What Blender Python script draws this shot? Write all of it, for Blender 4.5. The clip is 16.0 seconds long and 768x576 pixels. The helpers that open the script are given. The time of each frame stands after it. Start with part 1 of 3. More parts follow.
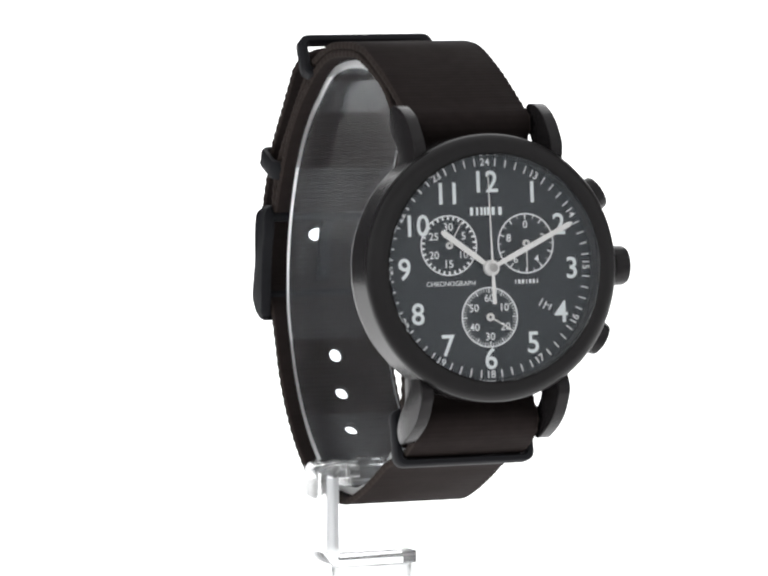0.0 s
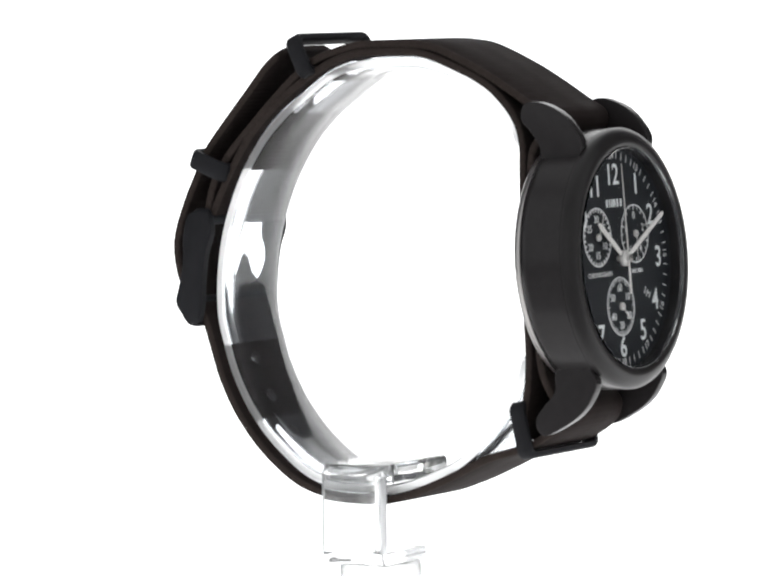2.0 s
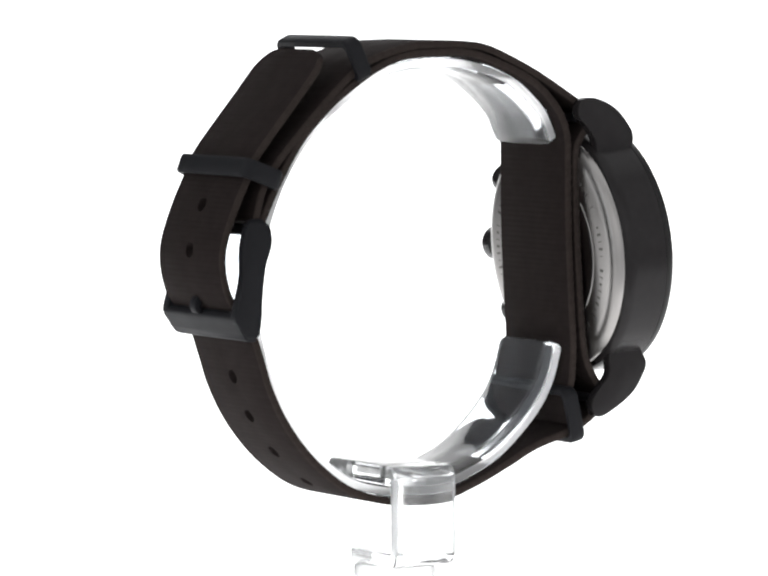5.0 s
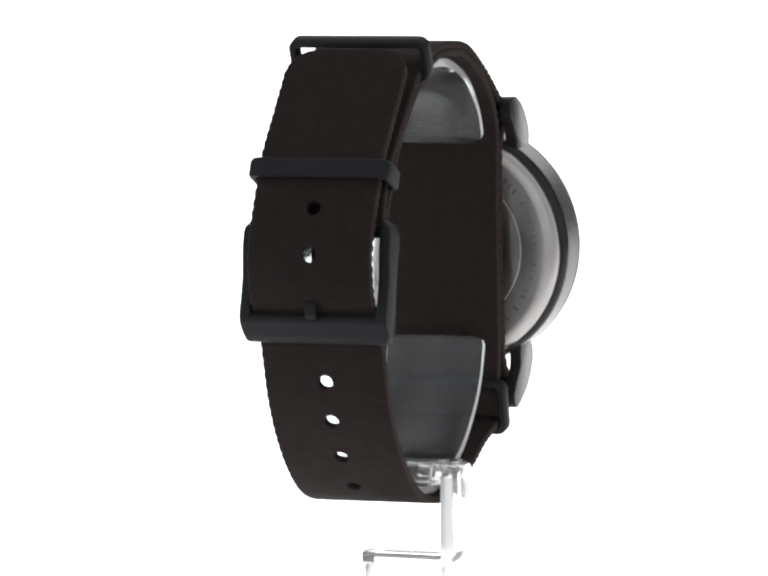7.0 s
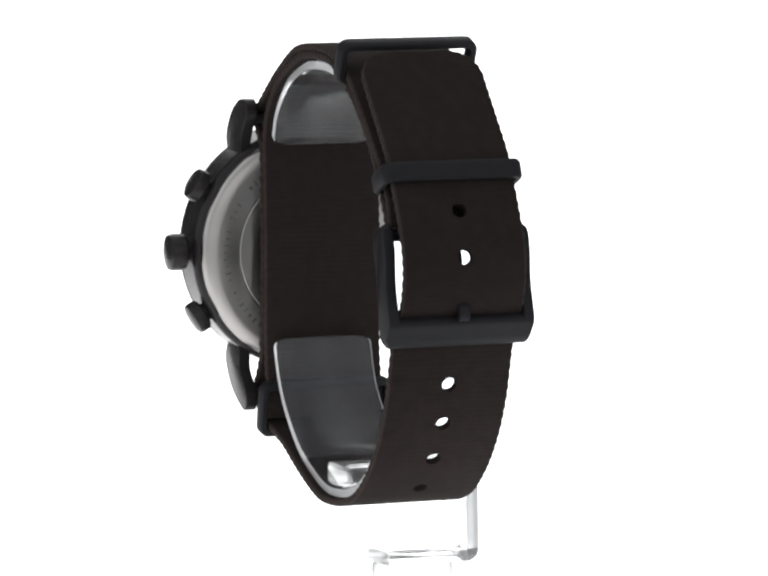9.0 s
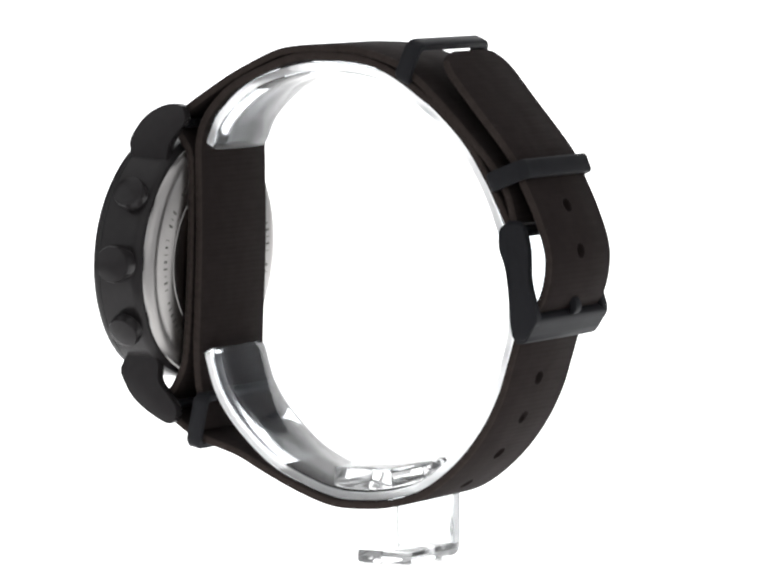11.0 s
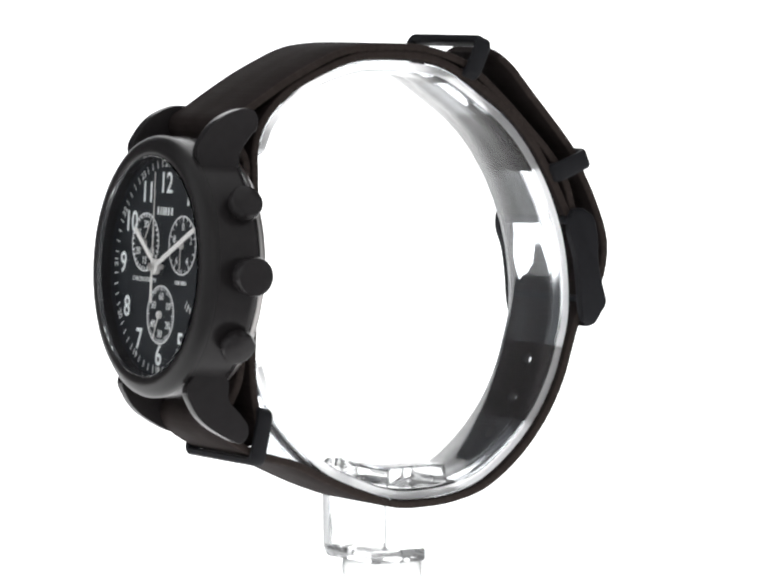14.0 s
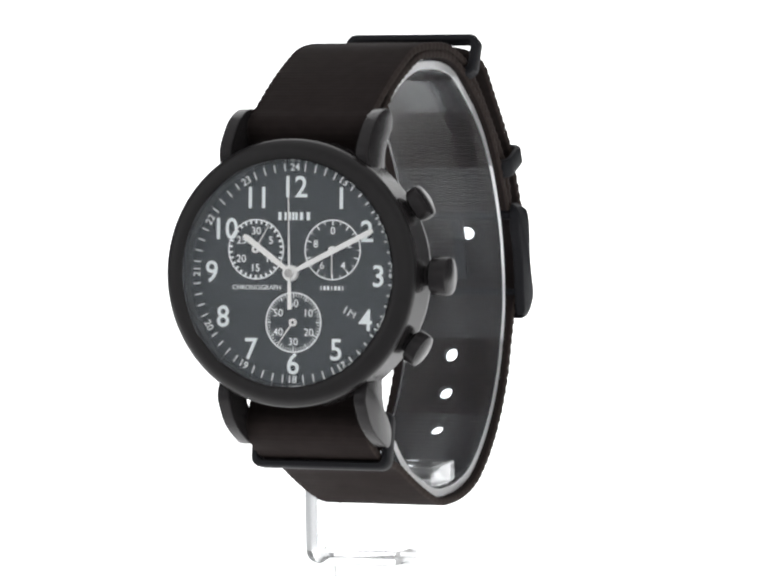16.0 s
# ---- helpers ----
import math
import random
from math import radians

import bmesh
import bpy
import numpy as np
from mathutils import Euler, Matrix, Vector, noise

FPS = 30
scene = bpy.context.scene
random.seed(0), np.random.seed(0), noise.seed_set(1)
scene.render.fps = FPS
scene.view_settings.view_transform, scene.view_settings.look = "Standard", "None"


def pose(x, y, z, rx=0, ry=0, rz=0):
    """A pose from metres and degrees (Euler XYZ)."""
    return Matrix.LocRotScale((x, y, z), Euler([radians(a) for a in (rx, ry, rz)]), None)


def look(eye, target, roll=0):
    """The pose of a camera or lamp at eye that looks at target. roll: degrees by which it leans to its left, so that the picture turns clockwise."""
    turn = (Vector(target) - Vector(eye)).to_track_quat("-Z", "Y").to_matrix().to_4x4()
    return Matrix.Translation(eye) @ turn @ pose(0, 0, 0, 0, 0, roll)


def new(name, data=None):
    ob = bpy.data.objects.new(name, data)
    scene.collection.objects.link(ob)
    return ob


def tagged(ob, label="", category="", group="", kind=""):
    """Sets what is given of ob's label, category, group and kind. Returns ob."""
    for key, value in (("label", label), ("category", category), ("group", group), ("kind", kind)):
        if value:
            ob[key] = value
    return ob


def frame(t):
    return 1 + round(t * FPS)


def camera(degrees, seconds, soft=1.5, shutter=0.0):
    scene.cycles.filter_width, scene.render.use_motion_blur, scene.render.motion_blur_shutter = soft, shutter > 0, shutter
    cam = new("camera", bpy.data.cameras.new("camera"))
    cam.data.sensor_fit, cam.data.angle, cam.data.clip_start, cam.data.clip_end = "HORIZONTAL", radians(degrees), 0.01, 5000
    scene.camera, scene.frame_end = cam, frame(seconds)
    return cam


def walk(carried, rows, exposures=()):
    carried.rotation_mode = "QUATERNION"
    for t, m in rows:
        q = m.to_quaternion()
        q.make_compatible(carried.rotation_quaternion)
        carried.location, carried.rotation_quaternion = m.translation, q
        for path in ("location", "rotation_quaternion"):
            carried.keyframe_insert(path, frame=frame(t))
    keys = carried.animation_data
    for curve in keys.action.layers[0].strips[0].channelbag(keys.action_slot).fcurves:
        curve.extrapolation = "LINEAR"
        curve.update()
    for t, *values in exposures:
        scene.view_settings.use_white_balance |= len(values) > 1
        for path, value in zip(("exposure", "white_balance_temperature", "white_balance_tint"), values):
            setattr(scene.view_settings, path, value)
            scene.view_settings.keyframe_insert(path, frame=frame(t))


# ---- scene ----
# Lengths in the builders are millimetres; MM turns them into metres.
MM = 0.001
XC = 0.75                     # the watch's middle, beside the turning axis
CASE_C = (XC + 0.2, -39.15, 52.9)    # the dial's middle, with the table's top at z = 0
TILT = 4.2                    # the dial leans back, degrees

cam = camera(9.0, 15.99980, soft=2.5)
EYE = pose(0.00008, -0.7647, 0.10015, 86.091, 0.558, 0.034)
walk(cam, [(0.0, EYE), (16.0, EYE)], exposures=[(0.0, 0.0), (16.0, 0.0)])

# ---- light: a white photo tent ----
world = bpy.data.worlds.new("studio")
scene.world = world
world.use_nodes = True
world.node_tree.nodes["Background"].inputs[0].default_value = (0.97, 0.98, 1.0, 1)
world.node_tree.nodes["Background"].inputs[1].default_value = 0.6


def softbox(name, eye, target, w, h, power, colour=(1, 1, 1)):
    data = bpy.data.lights.new(name, "AREA")
    data.shape, data.size, data.size_y, data.energy, data.color = "RECTANGLE", w, h, power, colour
    ob = new(name, data)
    ob.matrix_world = look(eye, target)
    return ob


softbox("softbox_top", (0, 0.1, 1.25), (0, 0.1, 0), 1.7, 1.6, 4.4)
softbox("softbox_left", (-1.0, -0.5, 0.62), (0, -0.5, 0.62), 1.5, 1.15, 3.6, (0.96, 0.985, 1.0))
softbox("softbox_right", (1.0, -0.5, 0.62), (0, -0.5, 0.62), 1.5, 1.15, 1.8)
softbox("softbox_rear", (0, -1.5, 0.62), (0, 0, 0.62), 1.8, 1.15, 4.3)

# ---- materials ----


def material(name, colour, rough=0.5, metal=0.0, vary=0.15, scale=900.0, bump=0.0, bump_scale=4000.0, spec=0.5, coat=0.0):
    m = bpy.data.materials.new(name)
    m.use_nodes = True
    nt = m.node_tree
    b = nt.nodes["Principled BSDF"]
    b.inputs["Metallic"].default_value = metal
    b.inputs["Specular IOR Level"].default_value = spec
    b.inputs["Coat Weight"].default_value = coat
    tc = nt.nodes.new("ShaderNodeTexCoord")
    n1 = nt.nodes.new("ShaderNodeTexNoise")
    n1.inputs["Scale"].default_value, n1.inputs["Detail"].default_value = scale, 5
    nt.links.new(tc.outputs["Object"], n1.inputs["Vector"])
    ramp = nt.nodes.new("ShaderNodeMix")
    ramp.data_type = "RGBA"
    lo = [c * (1 - vary) for c in colour]
    hi = [min(1, c * (1 + vary)) for c in colour]
    ramp.inputs["A"].default_value, ramp.inputs["B"].default_value = (*lo, 1), (*hi, 1)
    nt.links.new(n1.outputs["Fac"], ramp.inputs["Factor"])
    nt.links.new(ramp.outputs["Result"], b.inputs["Base Color"])
    n2 = nt.nodes.new("ShaderNodeTexNoise")
    n2.inputs["Scale"].default_value, n2.inputs["Detail"].default_value = scale * 0.22, 3
    nt.links.new(tc.outputs["Object"], n2.inputs["Vector"])
    rr = nt.nodes.new("ShaderNodeMapRange")
    rr.inputs["To Min"].default_value, rr.inputs["To Max"].default_value = rough * 0.88, min(1, rough * 1.12)
    nt.links.new(n2.outputs["Fac"], rr.inputs["Value"])
    nt.links.new(rr.outputs["Result"], b.inputs["Roughness"])
    if bump:
        n3 = nt.nodes.new("ShaderNodeTexNoise")
        n3.inputs["Scale"].default_value, n3.inputs["Detail"].default_value = bump_scale, 4
        nt.links.new(tc.outputs["Object"], n3.inputs["Vector"])
        bp = nt.nodes.new("ShaderNodeBump")
        bp.inputs["Strength"].default_value, bp.inputs["Distance"].default_value = bump, 0.0001
        nt.links.new(n3.outputs["Fac"], bp.inputs["Height"])
        nt.links.new(bp.outputs["Normal"], b.inputs["Normal"])
    return m


def woven(name, colour):
    """Black nylon webbing: ribs across the band, threads along it."""
    m = material(name, colour, rough=0.85, vary=0.25, scale=500, spec=0.06)
    nt = m.node_tree
    b = nt.nodes["Principled BSDF"]
    uv = nt.nodes.new("ShaderNodeTexCoord")
    waves = []
    for axis, k in (("X", 0.76), ("Y", 1.5)):
        w = nt.nodes.new("ShaderNodeTexWave")
        w.bands_direction = axis
        w.inputs["Scale"].default_value = k / 2
        w.inputs["Distortion"].default_value, w.inputs["Detail"].default_value, w.inputs["Detail Scale"].default_value = 0.6, 2, 2.5
        nt.links.new(uv.outputs["UV"], w.inputs["Vector"])
        waves.append(w)
    mul = nt.nodes.new("ShaderNodeMath")
    mul.operation = "MULTIPLY_ADD"
    mul.inputs[1].default_value = 0.45
    nt.links.new(waves[1].outputs["Fac"], mul.inputs[0])
    nt.links.new(waves[0].outputs["Fac"], mul.inputs[2])
    bp = nt.nodes.new("ShaderNodeBump")
    bp.inputs["Strength"].default_value, bp.inputs["Distance"].default_value = 0.12, 0.0002
    nt.links.new(mul.outputs[0], bp.inputs["Height"])
    nt.links.new(bp.outputs["Normal"], b.inputs["Normal"])
    return m


def clear(name, ior, tint=(1, 1, 1), rough=0.0, scratch=0.0):
    m = bpy.data.materials.new(name)
    m.use_nodes = True
    nt = m.node_tree
    b = nt.nodes["Principled BSDF"]
    b.inputs["Base Color"].default_value = (*tint, 1)
    b.inputs["Transmission Weight"].default_value, b.inputs["IOR"].default_value = 1.0, ior
    b.inputs["Roughness"].default_value = rough
    if scratch:
        tc = nt.nodes.new("ShaderNodeTexCoord")
        n = nt.nodes.new("ShaderNodeTexNoise")
        n.inputs["Scale"].default_value, n.inputs["Detail"].default_value = 90, 2
        nt.links.new(tc.outputs["Object"], n.inputs["Vector"])
        bp = nt.nodes.new("ShaderNodeBump")
        bp.inputs["Strength"].default_value, bp.inputs["Distance"].default_value = scratch, 0.0004
        nt.links.new(n.outputs["Fac"], bp.inputs["Height"])
        nt.links.new(bp.outputs["Normal"], b.inputs["Normal"])
    return m


PAPER = material("glowing_sweep_white", (0.86, 0.86, 0.86), rough=0.8, vary=0.01, scale=40, bump=0.05, bump_scale=900)
glow = PAPER.node_tree.nodes["Principled BSDF"]          # emission added so the plain white sweep stays blown out
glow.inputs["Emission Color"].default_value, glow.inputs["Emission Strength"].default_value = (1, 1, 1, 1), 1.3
RIM_WHITE = clear("whitened_rim_acrylic", 1.38, (0.985, 0.99, 0.99), rough=0.4)
RIM_WHITE.node_tree.nodes["Principled BSDF"].inputs["Transmission Weight"].default_value = 0.72
LEG_GREY = clear("greyed_leg_acrylic", 1.45, (0.58, 0.59, 0.60), rough=0.3)
LEG_GREY.node_tree.nodes["Principled BSDF"].inputs["Transmission Weight"].default_value = 0.6
TABLE = material("table_white", (0.80, 0.80, 0.81), rough=0.6, vary=0.05, scale=60, bump=0.05, bump_scale=900)
NYLON = woven("black_nylon", (0.0155, 0.0118, 0.0112))
SELVEDGE = woven("brown_nylon_selvedge", (0.029, 0.0228, 0.0205))
CASE = material("black_case_coating", (0.0165, 0.0150, 0.0155), rough=0.21, vary=0.15, scale=700, bump=0.03, bump_scale=9000, spec=0.14)
BEZEL_COAT = material("black_bezel_coating", (0.0135, 0.0125, 0.0128), rough=0.32, vary=0.15, scale=700, bump=0.04, bump_scale=9000, spec=0.16)
HARDWARE = material("black_hardware_coating", (0.0098, 0.0100, 0.0118), rough=0.6, vary=0.15, scale=800, bump=0.08, bump_scale=8000, spec=0.12)
STEEL = material("brushed_steel", (0.37, 0.355, 0.345), rough=0.33, metal=1.0, vary=0.06, scale=350, bump=0.05, bump_scale=6000)
TURNED = material("circular_brushed_steel", (0.31, 0.30, 0.293), rough=0.30, metal=1.0, vary=0.10, scale=260, bump=0.05, bump_scale=6000)
tnt = TURNED.node_tree
tangent = tnt.nodes.new("ShaderNodeTangent")
tangent.direction_type, tangent.axis = "RADIAL", "Y"
tnt.links.new(tangent.outputs[0], tnt.nodes["Principled BSDF"].inputs["Tangent"])
tnt.nodes["Principled BSDF"].inputs["Anisotropic"].default_value = 0.75
ETCH = material("etched_marking", (0.13, 0.125, 0.12), rough=0.6, metal=0.8, vary=0.1)
DIAL = material("dial_black", (0.0065, 0.0085, 0.0120), rough=0.6, vary=0.10, scale=300, spec=0.3)
PRINT = material("dial_white_print", (0.90, 0.96, 0.97), rough=0.6, vary=0.06, scale=2500)
FINE = material("dial_fine_print", (0.90, 0.92, 0.93), rough=0.6, vary=0.06, scale=2500)
HANDS = material("hand_white_lacquer", (0.90, 0.89, 0.87), rough=0.4, vary=0.05, scale=2000)
ACRYLIC = clear("clear_acrylic", 1.49, (0.95, 0.96, 0.96), scratch=0.02)
ACRYLIC.node_tree.nodes["Principled BSDF"].inputs["Transmission Weight"].default_value = 0.95
TAB_CLEAR = clear("clear_tab_acrylic", 1.42, (0.98, 0.985, 0.985), rough=0.04, scratch=0.5)
TAB_CLEAR.node_tree.nodes["Principled BSDF"].inputs["Transmission Weight"].default_value = 0.93
RING_CLEAR = clear("greyed_thin_acrylic", 1.23, (0.93, 0.965, 1.0), rough=0.07, scratch=0.006)      # a small diffuse share greys it evenly
RING_CLEAR.node_tree.nodes["Principled BSDF"].inputs["Transmission Weight"].default_value = 0.983
GLASS = clear("mineral_crystal", 1.38)
GLASS.node_tree.nodes["Principled BSDF"].inputs["Specular Tint"].default_value = (0.88, 0.95, 1.0, 1)    # faint blue coating

# ---- mesh helpers ----


def part(name, bm, mat, parent=None, label="", smooth=40, m=None):
    """Links a bmesh, in millimetres, as one mesh object."""
    if m is not None:
        bmesh.ops.transform(bm, matrix=m, verts=bm.verts)
    bmesh.ops.scale(bm, vec=(MM, MM, MM), verts=bm.verts)
    bmesh.ops.recalc_face_normals(bm, faces=bm.faces)
    me = bpy.data.meshes.new(name)
    bm.to_mesh(me)
    bm.free()
    me.materials.append(mat)
    if smooth:
        me.polygons.foreach_set("use_smooth", [True] * len(me.polygons))
        for poly in me.polygons:
            if len(poly.vertices) > 8:      # broad flat caps stay flat
                poly.use_smooth = False
        me.set_sharp_from_angle(angle=radians(smooth))
    ob = new(name, me)
    if parent is not None:
        ob.parent = parent
    if label:
        ob["label"] = label
    return ob


def case_space():
    """From the case's space (x to three o'clock, y to twelve, z out of the dial) to the watch's, in millimetres."""
    t = radians(TILT)
    rot = Matrix(((1, 0, 0), (0, math.sin(t), -math.cos(t)), (0, math.cos(t), math.sin(t)))).to_4x4()
    return Matrix.Translation(CASE_C) @ rot @ Matrix.Scale(1.008, 4)


CS = case_space()


def revolve(profile, steps=96, closed=False):
    """Turns (radius, height) pairs about z."""
    bm = bmesh.new()
    rings = []
    for r, h in profile:
        if r < 1e-6:
            rings.append([bm.verts.new((0, 0, h))])
        else:
            rings.append([bm.verts.new((r * math.cos(2 * math.pi * i / steps), r * math.sin(2 * math.pi * i / steps), h)) for i in range(steps)])
    pairs = list(zip(rings, rings[1:]))
    if closed:
        pairs.append((rings[-1], rings[0]))
    for a, b in pairs:
        for i in range(steps):
            j = (i + 1) % steps
            if len(a) == 1 and len(b) == 1:
                continue
            if len(a) == 1:
                bm.faces.new((a[0], b[i], b[j]))
            elif len(b) == 1:
                bm.faces.new((a[i], a[j], b[0]))
            else:
                bm.faces.new((a[i], a[j], b[j], b[i]))
    return bm


def spline(points, step):
    """A smooth line through points of the (y, z) plane, sampled at even lengths."""
    p = [np.array(q, float) for q in points]
    p = [2 * p[0] - p[1]] + p + [2 * p[-1] - p[-2]]
    fine = []
    for i in range(1, len(p) - 2):
        a, b, c, d = p[i - 1:i + 3]
        for u in np.linspace(0, 1, 24, endpoint=False):
            fine.append(0.5 * (2 * b + (c - a) * u + (2 * a - 5 * b + 4 * c - d) * u ** 2 + (3 * b - a - 3 * c + d) * u ** 3))
    fine = np.array(fine + [p[-2]])
    run = np.concatenate([[0], np.cumsum(np.hypot(*np.diff(fine, axis=0).T))])
    s = np.linspace(0, run[-1], max(2, int(run[-1] / step)))
    return s, np.stack([np.interp(s, run, fine[:, 0]), np.interp(s, run, fine[:, 1])], 1)


def band(points, x0, x1, thick, step=0.45, holes=(), hole_r=1.15, serrate=0.0, end_round=0.0, tip_round=0.0):
    """A strip of even thickness along a line of the (y, z) plane, with round holes at the given places."""
    s, c = spline(points, step)
    tan = np.gradient(c, axis=0)
    tan /= np.linalg.norm(tan, axis=1)[:, None]
    nor = np.stack([-tan[:, 1], tan[:, 0]], 1)
    xm, q = (x0 + x1) / 2, 1.6
    cols = [x0, x0 + 0.35, xm - q, xm + q, x1 - 0.35, x1]
    bm = bmesh.new()
    uvl = bm.loops.layers.uv.new("UVMap")
    hole_rows = []
    for hy, hz in holes:
        i = int(np.argmin((c[:, 0] - hy) ** 2 + (c[:, 1] - hz) ** 2))
        k = int(round(q / (s[1] - s[0])))
        hole_rows.append((i - k, i + k, i))

    def place(ss, x, side):
        y = np.interp(ss, s, c[:, 0]) + side * np.interp(ss, s, nor[:, 0])
        z = np.interp(ss, s, c[:, 1]) + side * np.interp(ss, s, nor[:, 1])
        return (x, y, z)

    grid = {}
    meta = {}
    n = len(s)
    for side in (-1, 1):
        for i in range(n):
            pull = 0.0
            if end_round:
                d = min(s[i], s[-1] - s[i])
                if d < end_round:
                    pull = end_round - math.sqrt(max(0, end_round ** 2 - (end_round - d) ** 2))
            if tip_round and s[-1] - s[i] < tip_round:
                d = s[-1] - s[i]
                pull = 0.9 * (tip_round - math.sqrt(max(0, tip_round ** 2 - (tip_round - d) ** 2)))
            for j, x in enumerate(cols):
                e = (1 if j == 0 else -1 if j == 5 else 0)
                f = (1 if j < 2 else -1 if j > 3 else 0)
                xx = x + f * pull + e * serrate * (0.0, 0.55, 1.0, 0.55)[i % 4]
                th = thick / 2 * (0.72 if e else 1.0)
                v = bm.verts.new(place(s[i], xx, side * th))
                grid[side, i, j] = v
                meta[v] = (s[i], xx)

    def quad(a, b, c_, d):
        f = bm.faces.new((a, b, c_, d))
        for lp in f.loops:
            if lp.vert in meta:
                lp[uvl].uv = meta[lp.vert]

    skip = {r for a, b, _ in hole_rows for r in range(a, b)}
    for side in (-1, 1):
        for i in range(n - 1):
            for j in range(5):
                if j == 2 and i in skip:
                    continue
                quad(grid[side, i, j], grid[side, i + 1, j], grid[side, i + 1, j + 1], grid[side, i, j + 1])
    for i in range(n - 1):
        for j in (0, 5):
            quad(grid[-1, i, j], grid[-1, i + 1, j], grid[1, i + 1, j], grid[1, i, j])
    for i in (0, n - 1):
        for j in range(5):
            quad(grid[-1, i, j], grid[-1, i, j + 1], grid[1, i, j + 1], grid[1, i, j])
    for a, b, mid in hole_rows:
        loop = [(i, 2) for i in range(a, b + 1)] + [(i, 3) for i in range(b, a - 1, -1)]
        rim = {}
        for side in (-1, 1):
            rim[side] = []
            for k, (i, j) in enumerate(loop):
                i2, j2 = loop[(k + 1) % len(loop)]
                a0, a1 = math.atan2(cols[j] - xm, s[i] - s[mid]), math.atan2(cols[j2] - xm, s[i2] - s[mid])
                while a1 - a0 > math.pi:
                    a1 -= 2 * math.pi
                while a1 - a0 < -math.pi:
                    a1 += 2 * math.pi
                arc = []
                for ang in (np.linspace(a0, a1, 6)[:-1] if j != j2 else [a0]):
                    ps, px = s[mid] + hole_r * math.cos(ang), xm + hole_r * math.sin(ang)
                    v = bm.verts.new(place(ps, px, side * thick / 2))
                    meta[v] = (ps, px)
                    arc.append(v)
                rim[side].append(arc)
            for k in range(len(loop)):
                k2 = (k + 1) % len(loop)
                f = bm.faces.new((grid[side, *loop[k]], grid[side, *loop[k2]], rim[side][k2][0], *rim[side][k][::-1]))
                for lp in f.loops:
                    lp[uvl].uv = meta[lp.vert]
        flat = {sd: [v for arc in rim[sd] for v in arc] for sd in (-1, 1)}
        for k in range(len(flat[1])):
            k2 = (k + 1) % len(flat[1])
            quad(flat[-1][k], flat[-1][k2], flat[1][k2], flat[1][k])
    return bm


def extrude_yz(poly, x0, x1, bevel=0.4, segs=3):
    """A plate with the outline poly in the (y, z) plane, from x0 to x1, with rounded edges."""
    bm = bmesh.new()
    lo = [bm.verts.new((x0, y, z)) for y, z in poly]
    hi = [bm.verts.new((x1, y, z)) for y, z in poly]
    bm.faces.new(lo)
    bm.faces.new(hi[::-1])
    for i in range(len(poly)):
        j = (i + 1) % len(poly)
        bm.faces.new((lo[i], lo[j], hi[j], hi[i]))
    bmesh.ops.recalc_face_normals(bm, faces=bm.faces)
    if bevel:
        bmesh.ops.bevel(bm, geom=bm.edges[:], offset=bevel, segments=segs, profile=0.6, affect="EDGES", clamp_overlap=True)
    return bm


def smooth_poly(poly, n=6):
    """Rounds a closed outline."""
    out = []
    p = [np.array(q, float) for q in poly]
    for i in range(len(p)):
        a, b, c, d = p[i - 1], p[i], p[(i + 1) % len(p)], p[(i + 2) % len(p)]
        for u in np.linspace(0, 1, n, endpoint=False):
            out.append(tuple(0.5 * (2 * b + (c - a) * u + (2 * a - 5 * b + 4 * c - d) * u ** 2 + (3 * b - a - 3 * c + d) * u ** 3)))
    return out


def hoop(centre, along, half_w, half_h, wire, width, corner=1.6):
    """A flat-band loop round a strap: half_w across x, half_h along the (y, z) direction, band width across that."""
    d = np.array(along, float)
    d /= np.linalg.norm(d)
    nrm = np.array([-d[1], d[0]])
    bm = bmesh.new()

    def outline(w, h, r):
        pts = []
        for cx, cy, a0 in ((w - r, h - r, 0), (-w + r, h - r, 90), (-w + r, -h + r, 180), (w - r, -h + r, 270)):
            for k in range(6):
                a = radians(a0 + 18 * k)
                pts.append((cx + r * math.cos(a), cy + r * math.sin(a)))
        return pts

    outer, inner = outline(half_w, half_h, corner), outline(half_w - wire, half_h - wire, max(0.3, corner - wire * 0.7))
    sect = []
    for (ox, oy), (ix, iy) in zip(outer, inner):
        ring = []
        for f, g in ((0, -0.36), (0.22, -0.5), (0.78, -0.5), (1, -0.36), (1, 0.36), (0.78, 0.5), (0.22, 0.5), (0, 0.36)):
            x, v = ox + (ix - ox) * f, oy + (iy - oy) * f
            y, z = np.array(centre) + d * v + nrm * g * width
            ring.append(bm.verts.new((XC + x, y, z)))
        sect.append(ring)
    for i in range(len(sect)):
        a, b = sect[i], sect[(i + 1) % len(sect)]
        for k in range(8):
            bm.faces.new((a[k], a[(k + 1) % 8], b[(k + 1) % 8], b[k]))
    return bm


def flat_bar(x, y, length, width, angle, z0, height):
    """A small bar on the dial: middle at (x, y), long side turned by angle degrees clockwise from twelve."""
    bm = bmesh.new()
    bmesh.ops.create_cube(bm, size=1)
    bmesh.ops.scale(bm, vec=(width, length, height), verts=bm.verts)
    bmesh.ops.transform(bm, matrix=Matrix.Translation((x, y, z0)) @ Matrix.Rotation(-radians(angle), 4, "Z"), verts=bm.verts)
    return bm


